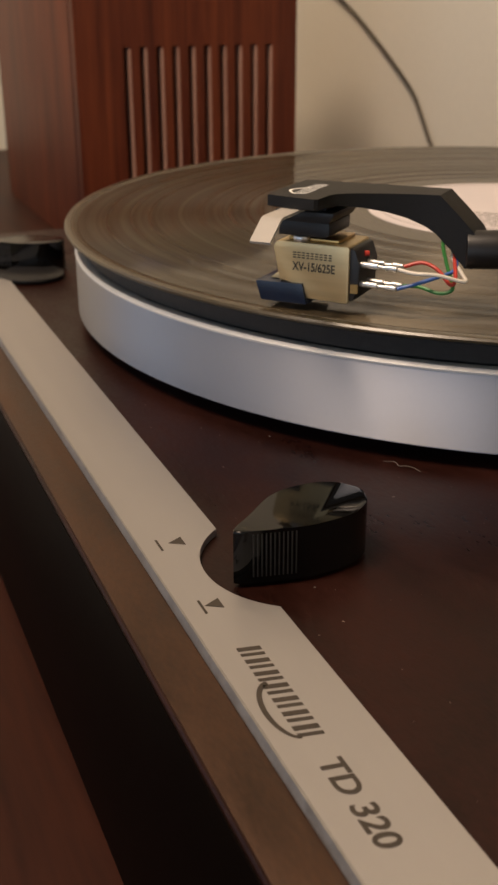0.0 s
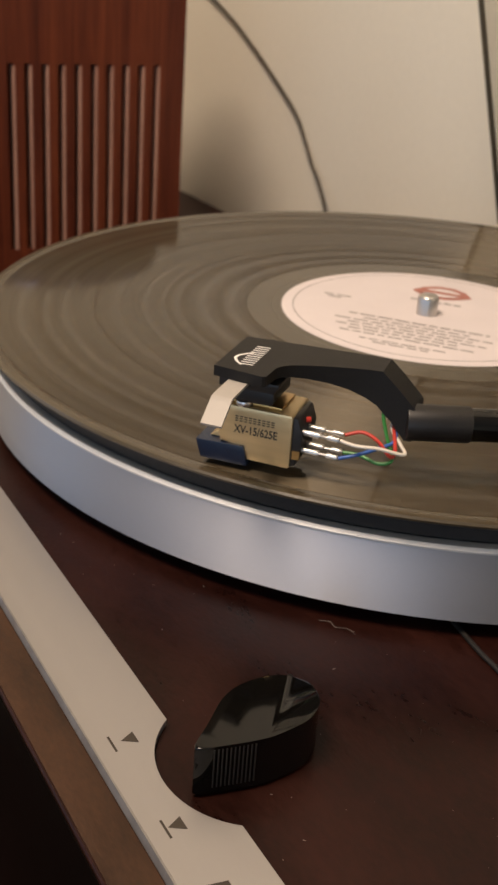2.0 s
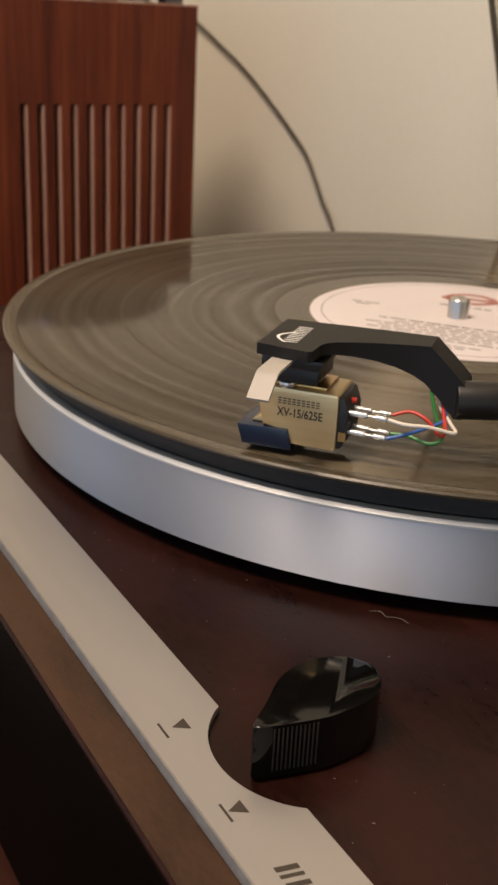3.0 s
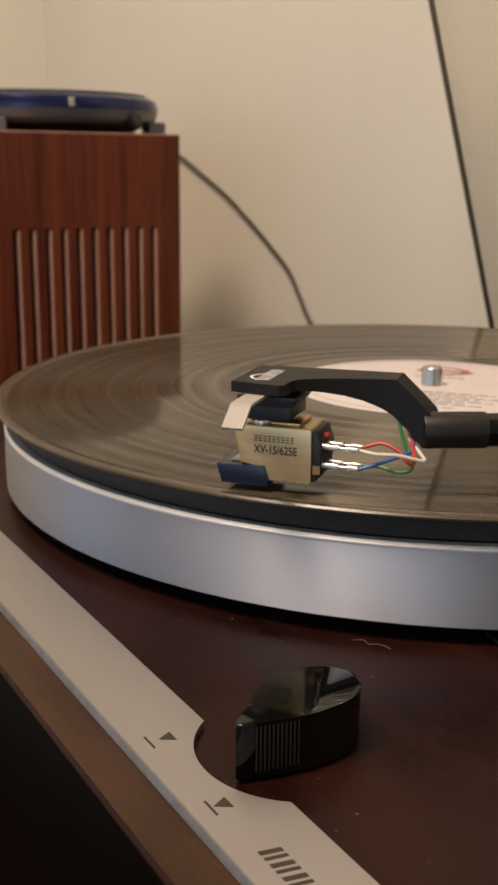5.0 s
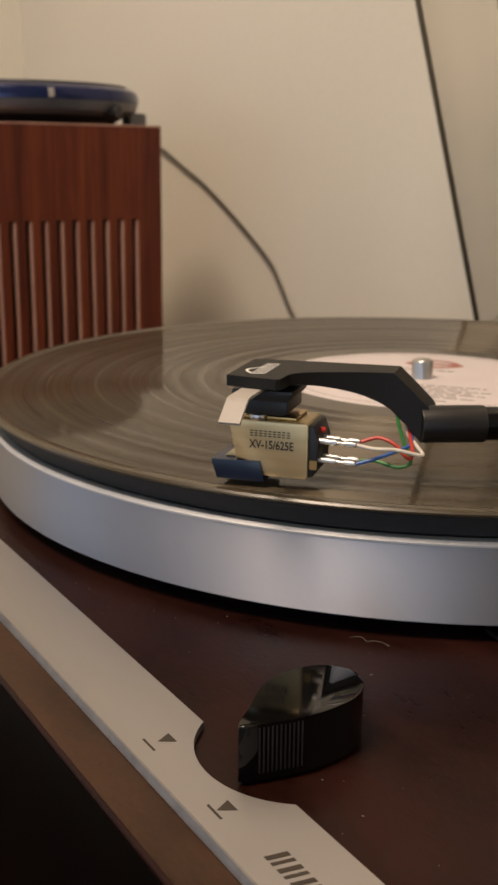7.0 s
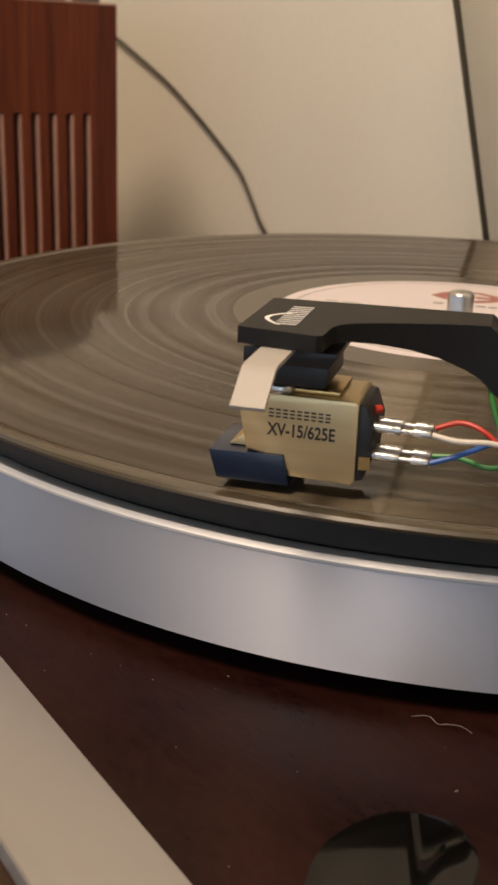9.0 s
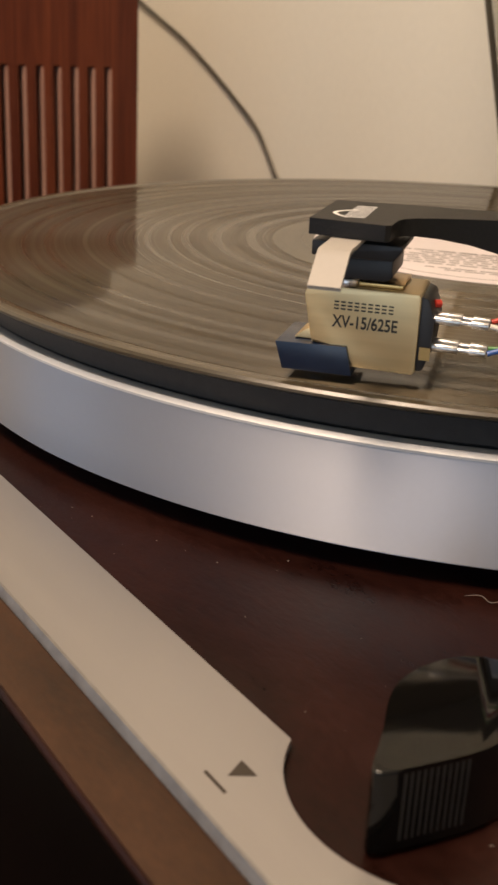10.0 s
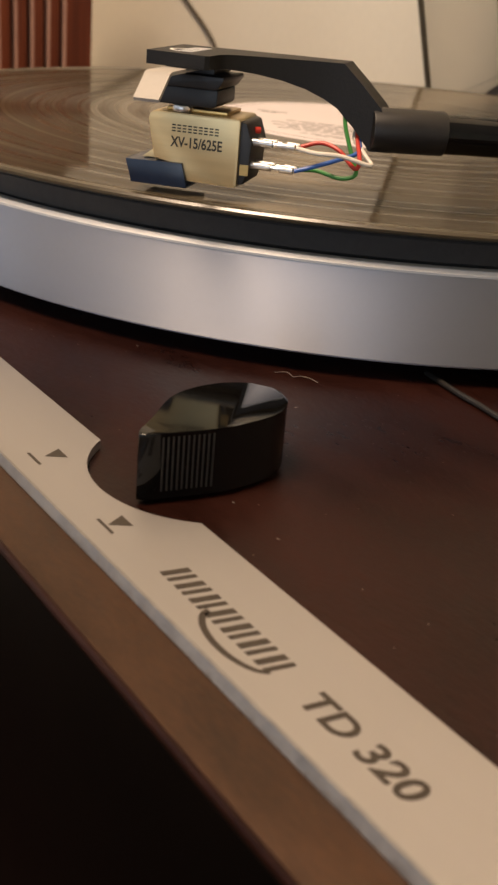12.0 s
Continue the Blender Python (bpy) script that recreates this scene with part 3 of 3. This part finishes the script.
lid_panel("front_wall", LX0 + TH + 0.02, LX1 - TH - 0.02, 0, LD - TH - 0.02, LH - TH, LH, SMOKY, "clear front wall of the lid")
lid_panel("rim_edge", LX0 - 0.1, LX0 + 2.9, -0.3, 1.2, 0, LH, DARK_EDGE, "dark sawn rim of the lid", 0.2)
lid_panel("rim_edge", LX1 - TH, LX1 + 0.1, -0.3, 1.2, 0, LH, DARK_EDGE, "dark sawn rim of the lid", 0.2)
for hx in (-92, 190):
    hinge = part("hinge", profile([(hx - 20, -32), (hx + 26, -32), (hx + 26, -4), (hx + 18, -1.5), (hx - 4, 1.0), (hx - 12, 0.5), (hx - 20, -5)], 164, 176, 1.0), BLACK_PLASTIC, turntable, "black lid hinge")
    part("hinge_pin", rod((hx - 22, 170, -12), (hx + 28, 170, -12), 2.2), STEEL, hinge)

# ---- the record ----
record = thing("vinyl_record", "black vinyl record with a cream paper label on the platter", "record")
part("grooved_disc", lathe([(62, -1.55), (146.2, -1.55), (146.2, -0.32), (62, -0.35)], 192), VINYL, record)
part("lead_in", lathe([(146.25, -1.6), (149.6, -1.6), (150.4, -1.1), (150.5, -0.6), (150.1, -0.1), (149.4, 0.0), (147.4, -0.12), (146.25, -0.36)], 192), VINYL_SMOOTH, record, "smooth lead-in rim")
part("run_out", lathe([(50.2, -1.5), (61.95, -1.5), (61.95, -0.37), (60.5, -0.3), (52, -0.28), (50.2, -0.3)], 128), VINYL_SMOOTH, record, "smooth run-out ring")
label = part("paper_label", lathe([(3.75, -1.5), (50.1, -1.5), (50.1, -0.22), (49.6, -0.12), (17.2, -0.12), (16.6, -0.2), (3.75, -0.15)], 128), PAPER, record, "cream paper label")
spin = at(0, 0, -0.11, 0, 0, 40)
part("ring_line", lathe([(46.0, -0.13), (46.35, -0.13), (46.35, -0.07), (46.0, -0.07)], 128), PRINT, label, "thin printed ring")
shield = [(-11, 26), (-8, 32), (-3, 35.5), (3, 35.5), (8, 32), (11, 26), (7, 22), (3, 19.6), (-3, 19.6), (-7, 22)]
part("print_shield", slab(shield, spin, 0.05), PRINT_RED, label, "faded red printed shield", 0)
part("print_shield_core", slab([(x * 0.7, 27.3 + (y - 27.3) * 0.62) for x, y in shield], at(0, 0, -0.05, 0, 0, 40), 0.05), PAPER, label, "", 0)
part("print_shield_band", slab([(-8.5, 25.6), (8.5, 25.6), (8.5, 28.6), (-8.5, 28.6)], at(0, 0, 0.0, 0, 0, 40), 0.05), PRINT_RED, label, "", 0)
rng = random.Random(4)
for y0, x0, x1, h in ((15, -9, 9, 1.3), (4, -38, -28, 1.1), (1.4, -36, -30, 1.1), (4, 27, 39, 1.2), (1.5, 30, 37, 1.0), (-13, -24, 24, 1.2), (-16.4, -18, 18, 1.0), (-19.4, -27, 26, 1.0), (-22.4, -22, 20, 1.0),
                      (-25.4, -25, 25, 1.0), (-28.4, -20, 17, 1.0), (-31.4, -22, 22, 1.0), (-36.5, -14, 14, 0.9), (-38.8, -9, 9, 0.9)):
    x = x0
    while x < x1:
        w = min(rng.uniform(2.2, 5.5), x1 - x)
        if w > 0.8:
            part("print_bar", slab([(x, y0 - h / 2), (x + w, y0 - h / 2), (x + w, y0 + h / 2), (x, y0 + h / 2)], spin, 0.05), PRINT, label, "", 0)
        x += w + 1.0

record.location.z = -0.0008

# ---- tonearm; local x runs along the headshell, local y away from the front ----
HEAD = (pose(0.0879, -0.1116, 0.06 * Z0 - 0.0016, 0, 0, 41.2) @ Matrix.Diagonal((0.96, 0.96, 0.94, 1))
        @ pose(-0.0066, 0.1467, 0))
tonearm = thing("tonearm", "black tonearm with an angled headshell, lowered at the record's edge", "tonearm")


def head_part(name, bm, mat, parent, label="", smooth=35):
    bmesh.ops.transform(bm, matrix=HEAD, verts=bm.verts)
    return part(name, bm, mat, parent, label, smooth)


def headshell():
    """Cross-sections from the front of the plate to the socket: (top x, top z, bottom x, bottom z, near y, far y)."""
    rows = [(-8.4, 29.5, -8.4, 26.9, -154.6, -132.0), (3.9, 29.5, 3.9, 26.9, -156.4, -131.2), (4.7, 29.5, 4.7, 26.9, -155.8, -131.1), (5.0, 29.5, 5.0, 26.8, -150.0, -131.0),
            (5.8, 29.5, 5.8, 26.7, -147.8, -130.9), (7.6, 29.5, 7.6, 26.5, -146.0, -130.8), (11, 29.5, 11, 26.1, -144.2, -130.6), (16, 29.5, 16, 25.2, -142.2, -130.3),
            (21, 29.5, 20.5, 23.9, -140.6, -130.0), (25, 29.5, 24.5, 22.2, -139.6, -129.8), (27.8, 29.5, 27.2, 20.6, -139.2, -129.7), (31.8, 25.8, 30.8, 17.2, -139.0, -129.6),
            (36.0, 21.6, 34.6, 12.8, -138.8, -129.4), (36.6, 20.6, 36.4, 12.8, -138.7, -129.4)]
    bm = bmesh.new()
    rings = [[bm.verts.new(mm(*p)) for p in ((xt, n, zt), (xt, f, zt), (xb, f, zb), (xb, n, zb))] for xt, zt, xb, zb, n, f in rows]
    for a, b in zip(rings, rings[1:]):
        for k in range(4):
            bm.faces.new((a[k], a[(k + 1) % 4], b[(k + 1) % 4], b[k]))
    bm.faces.new(rings[0])
    bm.faces.new(rings[-1][::-1])
    sharp = [e for e in bm.edges if len(e.link_faces) == 2 and e.calc_face_angle(0) > radians(50)]
    bmesh.ops.bevel(bm, geom=sharp, offset=0.0002, segments=2, affect="EDGES", profile=0.6)
    return bm


shell = head_part("headshell", headshell(), ARM_BLACK, tonearm, "crinkle black headshell")
head_part("finger_lift", profile([(-145, 26.75), (-164.6, 26.7), (-165.8, 26.4), (-166.6, 25.8), (-171.6, 22.3), (-171.2, 21.7), (-166.2, 25.2), (-165.4, 25.8), (-164.4, 26.0), (-145, 26.05)], -4.6, 0.3), GREY_METAL, shell, "grey metal finger lift")
fl = bpy.data.objects["finger_lift"].data
fl.transform(HEAD.inverted())
fl.transform(pose(0, 0, Z0) @ Matrix(((0, 1, 0, 0), (1, 0, 0, 0), (0, 0, 1, 0), (0, 0, 0, 1))) @ pose(0, 0, -Z0))
fl.transform(HEAD)
fl.flip_normals()
ARM = Vector((0.46, 0.888, 0.0)).normalized()
base_at = Vector((102.6, -85.6, 14.4))
far = base_at + ARM * 200
p1 = base_at - ARM * 2.0
tube_a = base_at + ARM * 13
part("collar", rod(tuple(p1), tuple(tube_a), 4.3, bevel=0.5), BLACK_PLASTIC, tonearm, "black collar")
part("tube", rod(tuple(tube_a - ARM * 1), tuple(far), 3.9), GLOSS_BLACK, tonearm, "black arm tube")
part("pivot_block", block(far.x - 12, far.x + 12, far.y - 12, far.y + 12, 6, 27, 2.0), ARM_BLACK, tonearm)
part("pivot_post", lathe([(0, deck_z), (24, deck_z), (24, deck_z + 5), (11, deck_z + 7), (11, 6.2), (0, 6.2)], 48, (far.x, far.y), False), ARM_BLACK, tonearm)
part("counterweight", rod(tuple(far + ARM * 12), tuple(far + ARM * 40), 14, bevel=1.5, steps=40), ARM_BLACK, tonearm)
# maker's mark on the headshell: plain white strokes over a swoosh
for k in range(10):
    part("mark_stroke", slab([(-1.7, 0), (1.7, 0.3), (1.7, 0.66), (-1.7, 0.36)], HEAD @ at(-2.0, -151.0 + k * 1.42, 29.52), 0.06), WHITE_INK, shell, "plain white stroke", 0)
sw = [(-3.4 - 2.7 * math.sin(math.pi * k / 14), -151.4 + 8.6 * k / 14) for k in range(15)]
part("mark_swoosh", slab(sw + [(x + 0.7, y) for x, y in sw[::-1]], HEAD @ at(0, 0, 29.52), 0.06), WHITE_INK, shell, "plain white swoosh", 0)

# ---- cartridge ----
cart = thing("phono_cartridge", "brushed gold phono cartridge with dark blue stylus guard under the headshell", "cartridge")
shell_g = head_part("body", profile([(-8.4, 17.4), (-9.4, 16.8), (-9.8, 15.6), (-8.2, 7.4), (-2.0, 7.2), (-1.2, 3.6), (9.2, 3.4), (9.7, 3.9), (9.7, 16.9), (9.2, 17.4)], -148.2, -134.8, 0.45), GOLD, cart, "brushed gold shell")
head_part("rear_block", profile([(9.6, 4.0), (10.8, 4.2), (11.8, 7.0), (12.2, 12.8), (10.9, 16.6), (9.6, 17.0)], -147.7, -135.4, 0.4), BLACK_PLASTIC, cart, "black rear plate")
head_part("brass_tab", profile([(10.1, 6.2), (11.9, 6.2), (11.9, 8.4), (10.1, 8.4)], -148.0, -147.6), BRASS, cart)
head_part("red_dot", rod((11.4, -142.6, 14.9), (12.3, -142.0, 14.9), 0.7), WIRES["red"], cart, "small red mark")
lettering("model_lettering", "XV-15/625E", 2.95, HEAD @ at(-4.8, -148.24, 10.5, 90), INK, shell_g, width=11.0, weight=0.06, thick=0.00003)
for k in range(9):
    fx = -4.6 + k * 1.14
    for z in (13.5, 14.1, 14.7):
        part("mark_bar", slab([(fx, z), (fx + 0.8, z), (fx + 0.8, z + 0.28), (fx, z + 0.28)], HEAD @ at(0, -148.24, 0, 90), 0.03), INK, shell_g, "plain dark bar", 0)
guard = head_part("stylus_guard", profile([(-14.2, 7.0), (-1.9, 7.3), (-0.7, 2.2), (-12.8, 2.2)], -149.0, -134.4, 0.2), BLUE_PLASTIC, cart, "dark blue stylus guard")
head_part("stylus_mount", profile([(-11.6, 7.3), (-6.0, 7.2), (-6.2, 9.4), (-9.4, 9.0)], -146.0, -137.0, 0.2), GOLD, cart)
head_part("cantilever", rod((-3.0, -141.5, 3.6), (-9.6, -141.5, 1.6), 0.28), STEEL, cart)
head_part("stylus_tip", rod((-9.5, -141.5, 1.75), (-9.7, -141.5, 0.9), 0.35, 0.05, 10), GLOSS_BLACK, cart)
head_part("top_flange", profile([(-6.4, 17.45), (6.4, 17.45), (6.4, 18.2), (-6.4, 18.2)], -146.6, -136.0, 0.2), BRASS, cart, "brass top flange")
head_part("lower_spacer", profile([(-8.4, 18.9), (3.8, 18.9), (4.6, 19.6), (4.6, 22.5), (-8.4, 22.5)], -148.4, -135.0, 0.4), BLACK_PLASTIC, cart, "black mounting block")
head_part("upper_spacer", profile([(-8.8, 22.6), (4.8, 22.6), (6.0, 24.4), (6.0, 25.2), (-8.8, 25.2)], -149.6, -134.2, 0.35), BLACK_PLASTIC, cart, "black mounting plate")
head_part("bayonet", profile([(-5.4, 25.3), (3.4, 25.3), (3.4, 26.85), (-5.4, 26.85)], -147.6, -135.4, 0.2), BLACK_PLASTIC, cart)
for sy in (-146.8, -136.2):
    head_part("screw", rod((-3.0, sy, 17.5), (-3.0, sy, 18.88), 2.1, bevel=0.4), STEEL, cart)
ends = {}
for key, py, pz in (("red", -141.6, 12.7), ("white", -146.0, 13.0), ("green", -141.6, 8.0), ("blue", -146.0, 8.3)):
    clip = head_part("terminal_clip", rod((11.8, py, pz), (16.2, py, pz - 0.1), 0.78, bevel=0.15, steps=14), TIN, cart, "tinned terminal clip")
    head_part("crimp", rod((16.2, py, pz - 0.1), (18.2, py, pz - 0.15), 0.42, steps=10), TIN, clip)
    head_part("barrel", rod((18.0, py, pz - 0.15), (20.8, py, pz - 0.25), 0.72, bevel=0.12, steps=14), TIN, clip)
    ends[key] = (21.0, py, pz - 0.25)
routes = {"red": [(25, -140.6, 13.6), (29, -141.6, 12.6), (32.6, -142.6, 9.6), (33.4, -141.5, 11), (31.6, -137, 16), (32.4, -134.5, 18.5)],
          "white": [(25, -146.0, 12.2), (30, -144.6, 12.0), (35.6, -141.6, 10.4), (34.2, -139.8, 12), (31.2, -137.4, 15), (31.6, -134.4, 18.2)],
          "blue": [(25, -145.0, 9.4), (29, -142.6, 10.8), (32.4, -140.0, 12.2), (32.6, -138.4, 14), (31.4, -136.2, 17), (33.2, -134.2, 18.4)],
          "green": [(25, -141.8, 8.0), (30, -142.6, 7.2), (33.0, -141.8, 8.4), (31.4, -140.4, 12), (29.4, -139.0, 17), (28.6, -137.6, 20.4)]}
for key, pts in routes.items():
    head_part("lead_wire", wire([ends[key]] + pts, 0.46), WIRES[key], cart, key + " insulated lead wire")

# ---- loose things on the deck ----
puck = thing("record_adaptor", "matt grey aluminium single-record adaptor standing on the deck", "adaptor")
part("puck", lathe([(0, deck_z + 0.02), (18.4, deck_z + 0.02), (19, deck_z + 0.6), (19, deck_z + 9.4), (18.4, deck_z + 10), (10, deck_z + 10), (8.6, deck_z + 9.5), (8.2, deck_z + 8.6), (0, deck_z + 8.4)], 72,
                   (213, -118), False), PUCK, puck)

tagged(part("thin_lead", wire([(118, -78, deck_z + 0.7), (129.6, -80.1, deck_z + 0.7), (136.5, -80.8, deck_z + 0.7), (144, -82, deck_z + 0.7), (165, -85, deck_z + 0.7), (190, -79, deck_z + 0.7)], 0.65), CABLE),
       "thin black lead lying on the dark deck", "lead")

tagged(part("lint_fibre", wire([(104.4, -107.0, deck_z + 0.12), (106.2, -105.2, deck_z + 0.5), (108.2, -105.1, deck_z + 0.2), (109.6, -104.3, deck_z + 0.7), (110.6, -102.6, deck_z + 0.3), (112.6, -102.2, deck_z + 0.12)], 0.05, 6, 6), LINT),
       "curled pale lint fibre lying on the dark deck", "fibre")

# dust and lint on the lacquer
dust = bmesh.new()
rng = random.Random(11)
specks = [(80.2, -125.2, 0.13), (74.9, -136.3, 0.11), (42.8, -148.3, 0.13), (48.1, -146.8, 0.13), (62.6, -141.3, 0.11)]
for k in range(170):
    x, y = rng.uniform(20, 250), rng.uniform(-180, -60)
    if k >= len(specks) and (math.hypot(x, y) < 152 and rng.random() < 0.9 or math.hypot(x - 213, y + 118) < 20 or (-174 < y < -154)):
        continue
    s = rng.uniform(0.04, 0.10)
    if k < len(specks):
        x, y, s = specks[k]
    a = rng.uniform(0, 3.14)
    ln = s * (rng.uniform(2, 5) if rng.random() < 0.05 else 1)
    dx, dy = math.cos(a), math.sin(a)
    v = [dust.verts.new(mm(x + ux * dx * ln - uy * dy * s, y + ux * dy * ln + uy * dx * s, deck_z + 0.02 + uz)) for ux, uy, uz in
         ((-1, -1, 0), (1, -1, 0), (1, 1, 0), (-1, 1, 0), (0, 0, s))]
    dust.faces.new(v[:4][::-1])
    for i in range(4):
        dust.faces.new((v[i], v[(i + 1) % 4], v[4]))
tagged(part("dust", dust, LINT, smooth=0), "pale specks of dust and lint on the dark deck", "dust", kind="stuff")
